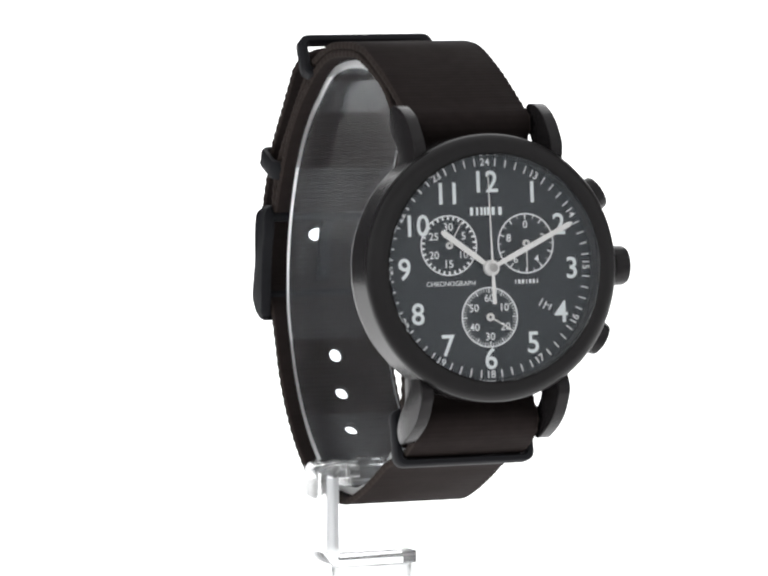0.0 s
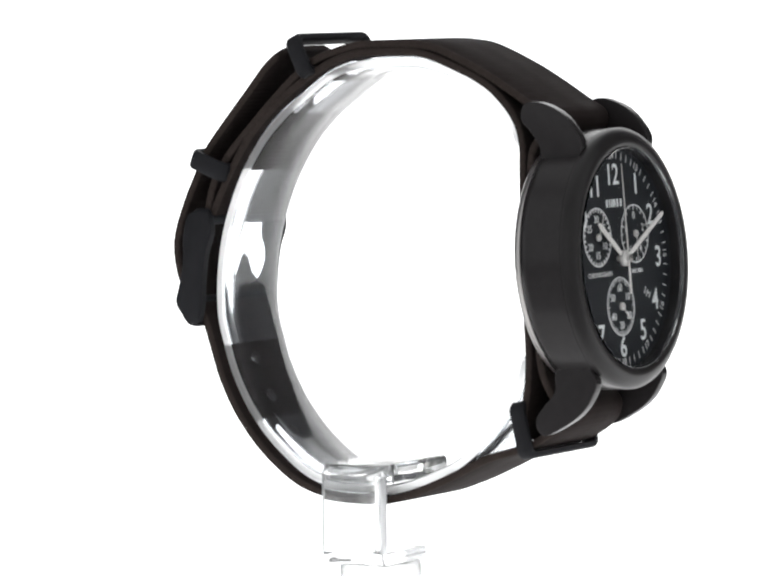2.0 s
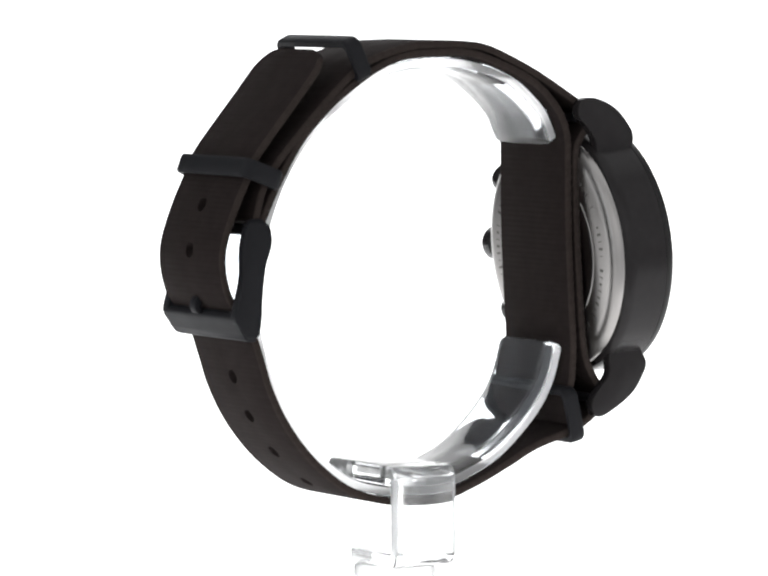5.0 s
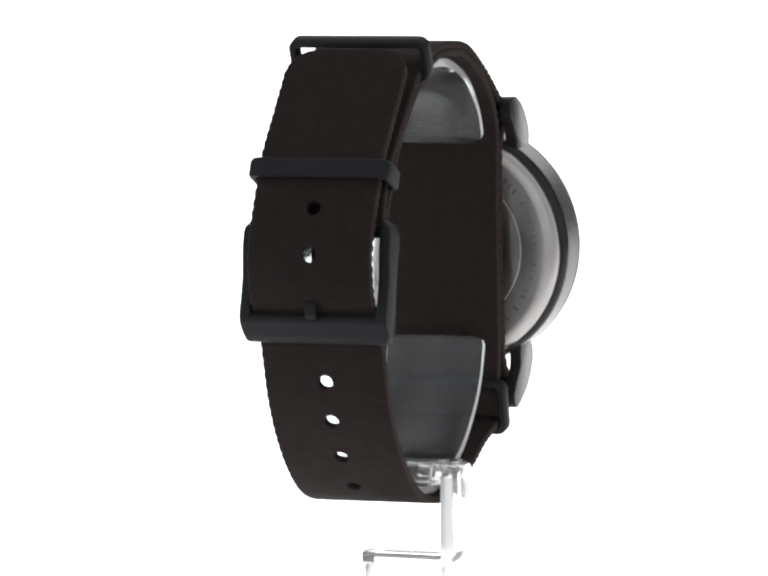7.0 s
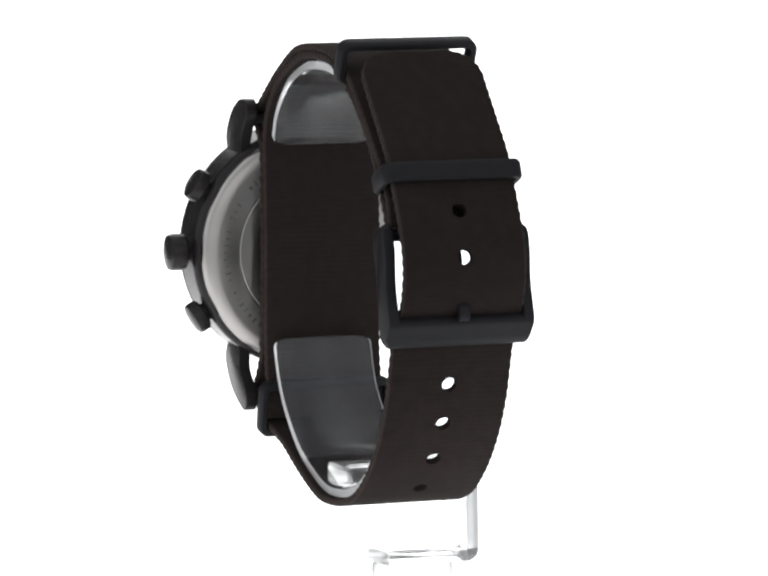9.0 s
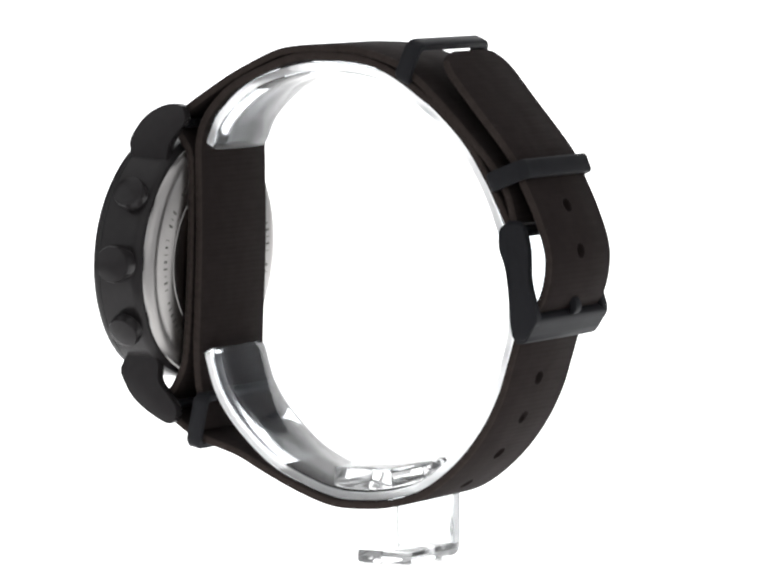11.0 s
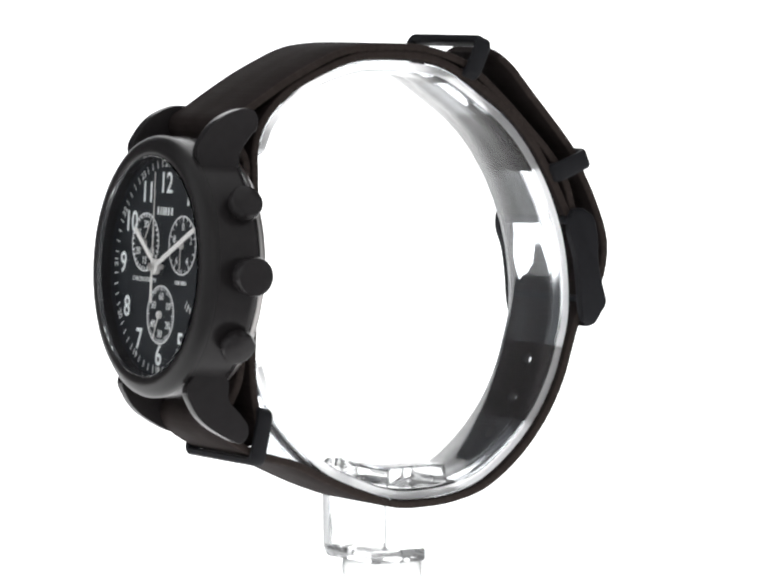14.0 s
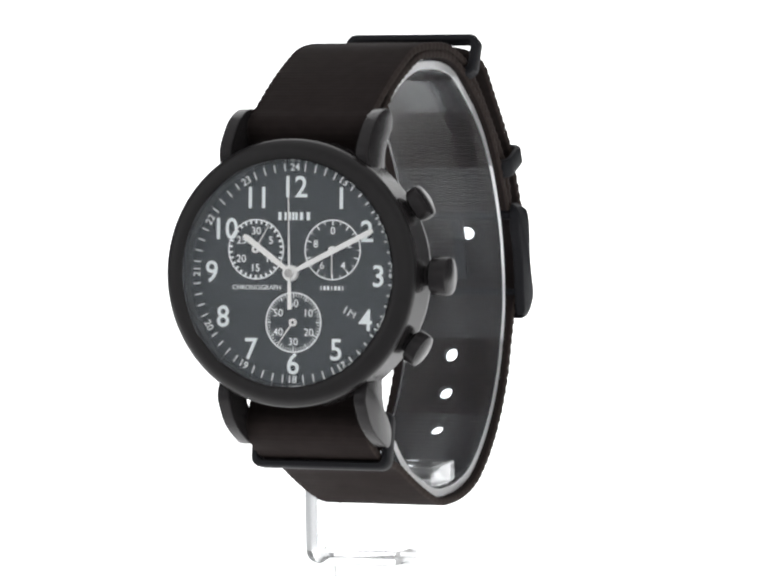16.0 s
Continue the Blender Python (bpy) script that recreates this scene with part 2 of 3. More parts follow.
def lettering(text, size, bold=0.0, height=0.03, stretch=1.0):
    """A text as a flat mesh in millimetres, centred."""
    cu = bpy.data.curves.new("text", "FONT")
    cu.body, cu.size, cu.align_x, cu.align_y = text, size, "CENTER", "CENTER"
    cu.offset, cu.extrude, cu.resolution_u = bold, height / 2, 3
    ob = bpy.data.objects.new("text", cu)
    scene.collection.objects.link(ob)
    dg = bpy.context.evaluated_depsgraph_get()
    me = bpy.data.meshes.new_from_object(ob.evaluated_get(dg))
    bm = bmesh.new()
    bm.from_mesh(me)
    xs, ys = [v.co.x for v in bm.verts], [v.co.y for v in bm.verts]
    bmesh.ops.translate(bm, vec=(-(min(xs) + max(xs)) / 2, -(min(ys) + max(ys)) / 2, 0), verts=bm.verts)
    bmesh.ops.scale(bm, vec=(stretch, 1, 1), verts=bm.verts)
    bpy.data.objects.remove(ob)
    bpy.data.curves.remove(cu)
    bpy.data.meshes.remove(me)
    return bm


def on_dial(bm, x, y, angle=0.0, z=0.05):
    bmesh.ops.transform(bm, matrix=CS @ Matrix.Translation((x, y, z)) @ Matrix.Rotation(-radians(angle), 4, "Z"), verts=bm.verts)
    return bm


# ---- the white sweep that the stand turns on ----
def sweep():
    top = [(-60, 0), (350, 0)]
    top += [(350 + 300 * math.sin(radians(a)), 300 - 300 * math.cos(radians(a))) for a in range(6, 91, 6)]
    top += [(650, 1500)]
    under = [(656, 1500), (656, 300)] + [(350 + 306 * math.sin(radians(a)), 300 - 306 * math.cos(radians(a))) for a in range(84, 0, -6)] + [(350, -6), (-60, -6)]
    bm = bmesh.new()
    sides = [[bm.verts.new((x, y, z)) for y, z in top + under] for x in (-272, 408)]
    n = len(sides[0])
    for i in range(n):
        j = (i + 1) % n
        bm.faces.new((sides[0][i], sides[0][j], sides[1][j], sides[1][i]))
    m = len(top)
    for sd in sides:
        for i in range(m - 1):
            bm.faces.new((sd[i], sd[i + 1], sd[n - 2 - i], sd[n - 1 - i]))
    return bm


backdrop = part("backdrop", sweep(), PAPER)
tagged(backdrop, "plain white sheet curving up behind the watch, with added glow", "backdrop", kind="structure")
# unseen slab, added and sized for what the ring and case reflect
slab = bmesh.new()
bmesh.ops.create_cube(slab, size=1)
bmesh.ops.scale(slab, vec=(680, 1900, 20), verts=slab.verts)
bmesh.ops.translate(slab, vec=(68, -600, -17), verts=slab.verts)
tagged(part("table_top", slab, TABLE, smooth=0), "plain white table added out of view for reflections", "table", kind="structure")



# unseen dark panels, added to darken what the glass and case reflect
def studio_wall(x0, x1, y0, y1):
    bm = bmesh.new()
    bmesh.ops.create_cube(bm, size=1)
    bmesh.ops.scale(bm, vec=(x1 - x0, y1 - y0, 2400), verts=bm.verts)
    bmesh.ops.translate(bm, vec=((x0 + x1) / 2, (y0 + y1) / 2, 493), verts=bm.verts)
    return bm


DARK_SURROUND = material("dark_reflection_grey", (0.05, 0.05, 0.055), rough=0.8, vary=0.15, scale=30, bump=0.05, bump_scale=300)
# unseen dark floor, added to keep low reflections dark
ground = bmesh.new()
bmesh.ops.create_cube(ground, size=1)
bmesh.ops.scale(ground, vec=(3200, 3000, 20), verts=ground.verts)
bmesh.ops.translate(ground, vec=(0, -800, -720), verts=ground.verts)
tagged(part("floor", ground, DARK_SURROUND, smooth=0), "unseen dark grey floor added under the table to darken reflections", "floor", kind="structure")
tagged(part("dark_flat_north", studio_wall(-1310, -278, 700, 740), DARK_SURROUND, smooth=0), "unseen dark grey panel added beside the backdrop to darken reflections", "wall", kind="structure")
tagged(part("dark_flat_north", studio_wall(414, 1310, 700, 740), DARK_SURROUND, smooth=0), "unseen dark grey panel added beside the backdrop to darken reflections", "wall", kind="structure")
tagged(part("dark_flat_east", studio_wall(1270, 1310, 270, 696), DARK_SURROUND, smooth=0), "unseen dark grey side panel added to darken reflections", "wall", kind="structure")
tagged(part("dark_flat_west", studio_wall(-1310, -1270, 270, 696), DARK_SURROUND, smooth=0), "unseen dark grey side panel added to darken reflections", "wall", kind="structure")

# ---- the stand ----
stand = tagged(new("watch_stand"), "clear acrylic display stand with an open ring holding the watch", "display stand")
RING = [(-27.2, 70.1), (-24.6, 75.2), (-18.8, 80.0), (-11, 82.6), (-4.9, 83.0), (1.1, 82.5), (6.1, 81.0), (11.9, 77.1), (15.7, 74.1), (19.4, 70.0), (23.0, 64.0),
        (25.8, 56.5), (27.0, 49.5), (27.0, 43.0), (25.9, 38.2), (24.2, 33.2), (21.2, 27.8), (16.8, 22.7), (11.2, 18.5), (5.7, 16.7), (0, 16.15), (-5, 16.5), (-10.7, 18.4),
        (-16.6, 21.3), (-22.3, 26.4), (-25.9, 31.5), (-28.0, 38.1)]
ring = part("ring", band(RING, -6.9, 9.5, 1.7, step=0.5, end_round=1.3), RING_CLEAR, stand, smooth=50)
ring.visible_shadow = False
ring.data.materials.append(RIM_WHITE)      # rims are whitened, standing in for light piped to the edges
for poly in ring.data.polygons:
    if abs(poly.normal.x) > 0.7:
        poly.material_index = 1


def bracket():
    """A bent strip: tab inside the ring, leg beside the strap, foot under it."""
    bm = bmesh.new()
    t, r = 2.0, 1.0
    line = [(-6.8, 19.6)]
    for cx, cz, a0, a1 in ((-11.4 + r, 19.6 - r, 90, 180), (-11.4 + r, 5.7 + r, 180, 270)):
        line += [(cx + r * math.cos(radians(a)), cz + r * math.sin(radians(a))) for a in np.linspace(a0, a1, 7)]
    line += [(2.6, 5.7)]
    p = np.array(line)
    tan = np.gradient(p, axis=0)
    for i in range(len(p)):
        a, b = p[max(0, i - 1)], p[min(len(p) - 1, i + 1)]
        tan[i] = (b - a) / np.linalg.norm(b - a)
    nor = np.stack([-tan[:, 1], tan[:, 0]], 1)
    rings = []
    for i in range(len(p)):
        pull = 0.5 if i in (0, len(p) - 1) else 0.0
        ring = []
        for side, ys in ((1, (-5.3 + pull, -5.05 + pull, 5.25 - pull, 5.5 - pull)), (-1, (5.5 - pull, 5.25 - pull, -5.05 + pull, -5.3 + pull))):
            for k, y in enumerate(ys):
                h = t / 2 - (0.25 if k in (0, 3) else 0)
                q = p[i] + nor[i] * side * h
                ring.append(bm.verts.new((q[0], y, q[1])))
        rings.append(ring)
    for a, b in zip(rings, rings[1:]):
        for k in range(8):
            bm.faces.new((a[k], a[(k + 1) % 8], b[(k + 1) % 8], b[k]))
    bm.faces.new(rings[0])
    bm.faces.new(rings[-1][::-1])
    return bm


bent_strip = part("bracket", bracket(), ACRYLIC, stand, smooth=50)
bent_strip.visible_shadow = False
bent_strip.data.materials.append(LEG_GREY)      # the leg's long sides are greyed in place of dark inner reflections
for poly in bent_strip.data.polygons:
    if abs(poly.normal.y) > 0.6 and 0.0075 < poly.center.z < 0.0185:
        poly.material_index = 1
CLOUDY = clear("cloudy_acrylic", 1.45, (0.88, 0.89, 0.89), rough=0.16, scratch=0.5)
CLOUDY.node_tree.nodes["Principled BSDF"].inputs["Transmission Weight"].default_value = 0.7


def glue_fillet():
    """The bracket's tab inside the ring; its slight white stands in for reflected light."""
    return extrude_yz([(-5.3, 17.4), (-5.1, 20.1), (-4.6, 20.6), (4.8, 20.6), (5.3, 20.1), (5.5, 17.5), (2.5, 17.0), (-2.5, 17.0)], -8.6, 9.0, 0.35, 2)


part("tab_inside_ring", glue_fillet(), TAB_CLEAR, stand, "clear tab of the bracket inside the ring, whitened for caught light", smooth=60)
base = revolve([(0, 0), (6.2, 0), (6.5, 0.3), (6.5, 4.3), (6.2, 4.68), (0, 4.68)], 64)
part("base_disc", base, CLOUDY, stand, m=Matrix.Translation((-3.0, 0.3, 0)))

# ---- the watch ----
watch = tagged(new("wristwatch"), "black chronograph wristwatch with a buckled black nylon strap", "watch")

# case body, bezel and back
BODY = [(16.6, 2.2), (17.6, 1.9), (19.2, 1.25), (19.86, 1.22), (19.88, 1.1), (19.88, 0.95), (19.88, -4.3), (19.88, -4.45), (19.84, -4.8), (19.6, -5.6), (18.9, -6.1), (16.5, -6.1), (16.5, -3.0), (16.6, -0.6)]
case_body = part("case_body", revolve(BODY, 128, closed=True), CASE, watch, "matt black coated case", m=CS)
BEZEL = [(16.85, 3.05), (17.2, 3.3), (18.0, 3.32), (18.9, 3.05), (19.6, 2.5), (19.9, 1.9), (19.9, 1.26), (19.2, 1.28), (17.6, 2.0), (16.85, 2.3)]
part("bezel", revolve(BEZEL, 128, closed=True), BEZEL_COAT, watch, m=CS)
part("rehaut", revolve([(16.85, 3.0), (16.55, 0.1), (16.3, -0.3), (16.9, -0.3), (17.1, 1.2), (17.1, 2.9)], 128, closed=True), DIAL, watch, m=CS)
caseback = part("caseback", revolve([(0, -8.0), (12.8, -8.0), (12.9, -7.9), (13.1, -7.9), (13.2, -8.02), (16.6, -7.9), (17.6, -7.7), (18.4, -7.3), (18.9, -6.7), (18.95, -6.12), (17, -6.0), (0, -6.0)], 128),
     TURNED, watch, "brushed steel case back", m=CS)
part("crystal", revolve([(0, 3.38), (16.7, 3.38), (16.78, 3.34), (16.82, 3.26), (16.82, 2.5), (0, 2.5)], 96), GLASS, watch, "clear flat watch glass", smooth=4, m=CS).visible_shadow = False
dial = part("dial", revolve([(0, 0), (16.6, 0), (16.6, -0.5), (0, -0.5)], 128), DIAL, watch, "black chronograph dial with white markings", m=CS)

# lugs
TOP_LUG = [(-39.9, 70.6), (-38.4, 73.6), (-36.0, 75.8), (-32.8, 77.1), (-30.4, 77.0), (-29.5, 75.6), (-29.8, 74.0), (-31.0, 72.8), (-32.6, 70.6), (-33.6, 67.5), (-38.0, 66.5)]
LOW_LUG = [(-42.2, 35.2), (-41.4, 32.3), (-39.6, 29.9), (-36.8, 27.9), (-33.6, 26.4), (-32.2, 27.2), (-32.0, 29.0), (-33.3, 30.9), (-35.2, 33.2), (-35.4, 36.6), (-39.0, 38.8)]
for outline in (TOP_LUG, LOW_LUG):
    for sgn in (-1, 1):
        xa, xb = sorted((XC + 0.4 + sgn * 10.1, XC + 0.4 + sgn * 12.0))
        part("lug", extrude_yz(smooth_poly([(y + 0.25, z) for y, z in outline], 5), xa, xb, 0.45, 3), CASE, watch, smooth=55)


def rod(a, b, r, steps=20):
    bm = revolve([(0, 0), (r * 0.85, 0), (r, 0.15 * r), (r, 1 - 0), (r * 0.85, 1), (0, 1)], steps)
    d = Vector(b) - Vector(a)
    for v in bm.verts:
        v.co.z = {0: 0, 1: d.length}.get(round(v.co.z, 6), v.co.z)
    m = Matrix.Translation(a) @ d.to_track_quat("Z", "Y").to_matrix().to_4x4()
    bmesh.ops.transform(bm, matrix=m, verts=bm.verts)
    return bm


for y, z in ((-31.05, 73.9), (-33.25, 29.3)):
    part("spring_bar", rod((XC - 10.6, y, z), (XC + 10.6, y, z), 0.7), HARDWARE, watch)


def crown_shape(r, length, neck, flutes=0):
    prof = [(0, 0), (neck, 0), (neck, 1.0), (r * 0.86, 1.15), (r, 1.5), (r, length - 0.7), (r * 0.93, length - 0.25), (r * 0.7, length), (0, length + 0.08)]
    bm = revolve(prof, 72 if flutes else 48)
    if flutes:
        for v in bm.verts:
            d = math.hypot(v.co.x, v.co.y)
            if d > r * 0.9 and 1.2 < v.co.z < length - 0.5:
                k = 1 - 0.02 * (round(math.atan2(v.co.y, v.co.x) * 72 / (2 * math.pi)) % 2)
                v.co.x *= k
                v.co.y *= k
    return bm


def at_rim(angle, r, h):
    """Frame at the rim: z outwards along the clock angle in the dial's plane."""
    a = radians(angle)
    out = Vector((math.sin(a), math.cos(a), 0))
    return CS @ Matrix.Translation(out * r + Vector((0, 0, h))) @ out.to_track_quat("Z", "Y").to_matrix().to_4x4()


part("crown", crown_shape(3.0, 4.1, 1.5, flutes=1), CASE, watch, "fluted black crown", m=at_rim(90.5, 19.6, -3.2))
for a in (60.5, 120.5):
    part("pusher", crown_shape(2.65, 3.4, 1.5), CASE, watch, "round black push button", m=at_rim(a, 19.2, -3.2))

# dial print
NUMERAL_AT = {12: (0.3, 12.85), 1: (7.45, 11.15), 2: (11.6, 6.3), 3: (13.45, -0.3), 4: (11.5, -6.8), 5: (6.85, -11.25), 6: (0.0, -13.4),
              7: (-6.75, -11.3), 8: (-11.4, -6.5), 9: (-13.3, 0.15), 10: (-10.85, 6.55), 11: (-6.1, 11.2)}
for h in range(1, 13):
    a = radians(30 * h)
    part("numeral", on_dial(lettering(str(h), 4.5, bold=0.055, stretch=0.96), *NUMERAL_AT[h]), PRINT, dial, smooth=0)
    small = lettering(str(h + 12), 1.55, bold=0.012)
    flip = 180 if 3.5 < h < 8.5 else 0
    part("hour_number", on_dial(small, 15.75 * math.sin(a), 15.75 * math.cos(a), 30 * h + flip), FINE, dial, smooth=0)
for k in range(60):
    if k % 5:
        a = radians(6 * k)
        bm = flat_bar(15.75 * math.sin(a), 15.75 * math.cos(a), 1.15, 0.17, 6 * k, 0.05, 0.03)
        part("minute_mark", bm, FINE, dial, smooth=0, m=CS)


def subdial(cx, cy, r, numbers, rn, ticks, long_every, block):
    """A small dial: ring, ticks and numbers."""
    ring = revolve([(r, 0.04), (r, 0.07), (r - 0.2, 0.07), (r - 0.2, 0.04)], 72, closed=True)
    sub = part("subdial", ring, FINE, dial, "white printed small dial", m=CS @ Matrix.Translation((cx, cy, 0)))
    for k in range(ticks):
        a = 360 / ticks * k
        ln, wd = ((0.48, 0.3) if block else (0.7, 0.18)) if k % long_every == 0 else (0.5, 0.1)
        rr = r - 0.2 - ln / 2
        bm = flat_bar(cx + rr * math.sin(radians(a)), cy + rr * math.cos(radians(a)), ln, wd, a, 0.05, 0.03)
        part("tick", bm, FINE, sub, smooth=0, m=CS)
    for txt, a in numbers:
        bm = lettering(txt, 1.6, bold=0.010)
        part("number", on_dial(bm, cx + rn * math.sin(radians(a)), cy + rn * math.cos(radians(a))), FINE, sub, smooth=0)
    return sub


subdial(-6.15, 3.5, 4.5, [("30", 0), ("5", 60), ("10", 120), ("15", 180), ("20", 240), ("25", 300)], 2.75, 30, 1, True)
subdial(6.15, 3.5, 4.5, [("0", 0), ("2", 72), ("4", 144), ("6", 216), ("8", 288)], 2.85, 20, 2, False)
subdial(0.0, -7.3, 4.5, [("60", 0), ("10", 60), ("20", 120), ("30", 180), ("40", 240), ("50", 300)], 2.85, 60, 5, False)

# maker's mark and small captions
for x, w in ((-2.35, 0.5), (-1.45, 0.34), (-0.75, 0.34), (-0.2, 0.34), (0.3, 0.34), (1.1, 0.5), (2.2, 0.55)):
    part("mark_bar", flat_bar(x, 8.45, 1.2, w, 0, 0.05, 0.03), PRINT, dial, "plain white bar of the maker's mark", smooth=0, m=CS)
part("caption", on_dial(lettering("CHRONOGRAPH", 1.02, bold=0.004, stretch=1.0), -6.0, -2.15), FINE, dial, smooth=0)
for k in range(7):
    part("caption_bar", flat_bar(4.35 + 0.58 * k, -2.15, 0.62, 0.36 if k % 3 else 0.16, 0, 0.05, 0.03), FINE, dial, "tiny white bar of a caption", smooth=0, m=CS)
for x, y, ln, wd, a in ((8.3, -5.3, 1.2, 0.16, 30), (8.9, -5.75, 1.2, 0.16, 30), (9.35, -5.75, 0.6, 0.14, 120), (9.75, -6.1, 1.0, 0.16, 30)):
    part("caption_bar", flat_bar(x, y, ln, wd, a, 0.05, 0.03), FINE, dial, "tiny white bar of a caption", smooth=0, m=CS)


# ---- pointers ----
def pointer(outline, z, thick):
    """A hand lying along +y from its pivot."""
    bm = bmesh.new()
    lo = [bm.verts.new((x, y, z)) for x, y in outline]
    hi = [bm.verts.new((x, y, z + thick)) for x, y in outline]
    bm.faces.new(lo[::-1])
    bm.faces.new(hi)
    for i in range(len(outline)):
        j = (i + 1) % len(outline)
        bm.faces.new((lo[i], lo[j], hi[j], hi[i]))
    bmesh.ops.bevel(bm, geom=[e for e in bm.edges if abs(e.verts[0].co.z - e.verts[1].co.z) < 1e-6 and e.verts[0].co.z > z + thick * 0.5],
                    offset=0.06, segments=2, affect="EDGES", clamp_overlap=True)
    return bm


def turn(angle, x=0.0, y=0.0):
    return CS @ Matrix.Translation((x, y, 0)) @ Matrix.Rotation(-radians(angle), 4, "Z")


part("hour_hand", pointer([(-0.30, 0.6), (-0.42, 3.0), (-0.45, 8.9), (-0.2, 9.5), (0.2, 9.5), (0.45, 8.9), (0.42, 3.0), (0.30, 0.6)], 1.15, 0.16), HANDS, watch, "white baton hour hand", m=turn(-54.0))
part("minute_hand", pointer([(-0.28, 0.6), (-0.40, 3.0), (-0.40, 14.0), (-0.18, 14.6), (0.18, 14.6), (0.40, 14.0), (0.40, 3.0), (0.28, 0.6)], 1.5, 0.16), HANDS, watch, "white baton minute hand", m=turn(64.0))
part("chronograph_hand", pointer([(-0.33, -5.4), (-0.26, -2.0), (-0.16, 0), (-0.09, 6), (-0.05, 14.4), (0.05, 14.4), (0.09, 6), (0.16, 0), (0.26, -2.0), (0.33, -5.4)], 1.85, 0.12), HANDS, watch,
     "thin white central chronograph hand", m=turn(-1.2))
part("hand_hub", revolve([(0.4, 0.1), (0.4, 0.95), (1.2, 1.0), (1.2, 1.62), (1.05, 1.72), (0.7, 1.75), (0.65, 2.05), (0.35, 2.12), (0.3, 2.3), (0, 2.32)], 32), HANDS, watch, m=CS)
part("hub_cap", revolve([(0, 2.3), (0.62, 2.3), (0.62, 2.36), (0.5, 2.42), (0, 2.44)], 24), STEEL, watch, "small polished steel cap on the hands", m=CS)
part("minute_counter_hand", pointer([(-0.1, 0.4), (-0.05, 4.1), (0.05, 4.1), (0.1, 0.4)], 0.35, 0.08), HANDS, watch, m=turn(31, -6.15, 3.5))
part("counter_hub", revolve([(0.27, 0.1), (0.56, 0.1), (0.56, 0.45), (0.5, 0.5), (0.27, 0.5)], 24, closed=True), HANDS, watch, m=CS @ Matrix.Translation((-6.15, 3.5, 0)))
part("tenths_hand", pointer([(-0.1, 0.4), (-0.06, 4.1), (0.06, 4.1), (0.1, 0.4)], 0.35, 0.08), HANDS, watch, m=turn(180, 6.15, 3.5))
part("counter_hub", revolve([(0.27, 0.1), (0.56, 0.1), (0.56, 0.45), (0.5, 0.5), (0.27, 0.5)], 24, closed=True), HANDS, watch, m=CS @ Matrix.Translation((6.15, 3.5, 0)))

# running seconds: a part of its own, turning on its pivot
bm = pointer([(-0.12, 0.4), (-0.07, 4.0), (0.07, 4.0), (0.12, 0.4)], 0.35, 0.08)
hub = revolve([(0.28, 0.1), (0.6, 0.1), (0.6, 0.48), (0.54, 0.55), (0.28, 0.55)], 24, closed=True)
tmp = bpy.data.meshes.new("tmp")
hub.to_mesh(tmp)
hub.free()
bm.from_mesh(tmp)
bpy.data.meshes.remove(tmp)
seconds_hand = part("seconds_hand", bm, HANDS, watch, "small white running seconds hand")

# engraving on the back, too worn to read
for k in range(84):
    if k % 9 == 8 or k % 28 in (12, 13):      # gaps between the words
        continue
    a = 4.28 * k
    ln, wd = (0.95, 0.8, 0.95, 0.6)[k % 4], (0.16, 0.42, 0.3, 0.14, 0.36)[k % 5]
    bm = flat_bar(15.2 * math.sin(radians(a)), 15.2 * math.cos(radians(a)), ln, wd, a, -7.97, 0.05)
    part("engraving", bm, ETCH, caseback, "shallow worn engraved stroke", smooth=0, m=CS)

# ---- strap ----
SX0, SX1 = XC - 9.95, XC + 9.95
LONG = [(28.2, 59.2), (26.9, 63.9), (24.3, 68.1), (20.1, 72.7), (15.7, 77.2), (11.4, 81.1), (7.8, 83.5), (1.2, 85.5), (-4.8, 85.9), (-9.5, 85.8), (-14.0, 85.0),
        (-20.6, 82.1), (-25.3, 79.5), (-30.0, 76.6), (-32.3, 75.2), (-32.7, 73.6), (-31.6, 71.8), (-30.2, 69.5), (-29.9, 66), (-30.2, 55.4), (-30.8, 44.4), (-31.6, 36.5),
        (-33.4, 32.4), (-35.0, 30.2), (-34.3, 27.8), (-31.5, 25.6), (-28.0, 24.0), (-22.0, 22.1), (-17.3, 19.8), (-11.3, 17.1), (-5.3, 15.1), (-0.1, 14.75), (6.0, 15.3),
        (11.9, 17.2), (17.8, 21.6), (22.4, 27.0), (25.5, 32.6), (27.3, 37.8), (28.9, 42.4), (31.0, 45.4), (32.9, 48.0), (33.9, 52.0), (33.7, 55.8), (31.9, 60.9),
        (29.7, 65.5), (27.6, 69.6), (20.2, 78.5), (14.9, 85.0)]
HOLES = [(26.2, 35.3), (23.0, 29.2), (19.0, 23.7), (13.6, 18.5), (6.6, 15.4), (33.6, 54.7), (31.6, 61.6)]
long_strap = part("long_strap", band(LONG, SX0, SX1, 1.2, step=0.42, holes=HOLES, serrate=0.18, tip_round=5.0), NYLON, watch, "black woven nylon strap with punched holes", smooth=60)
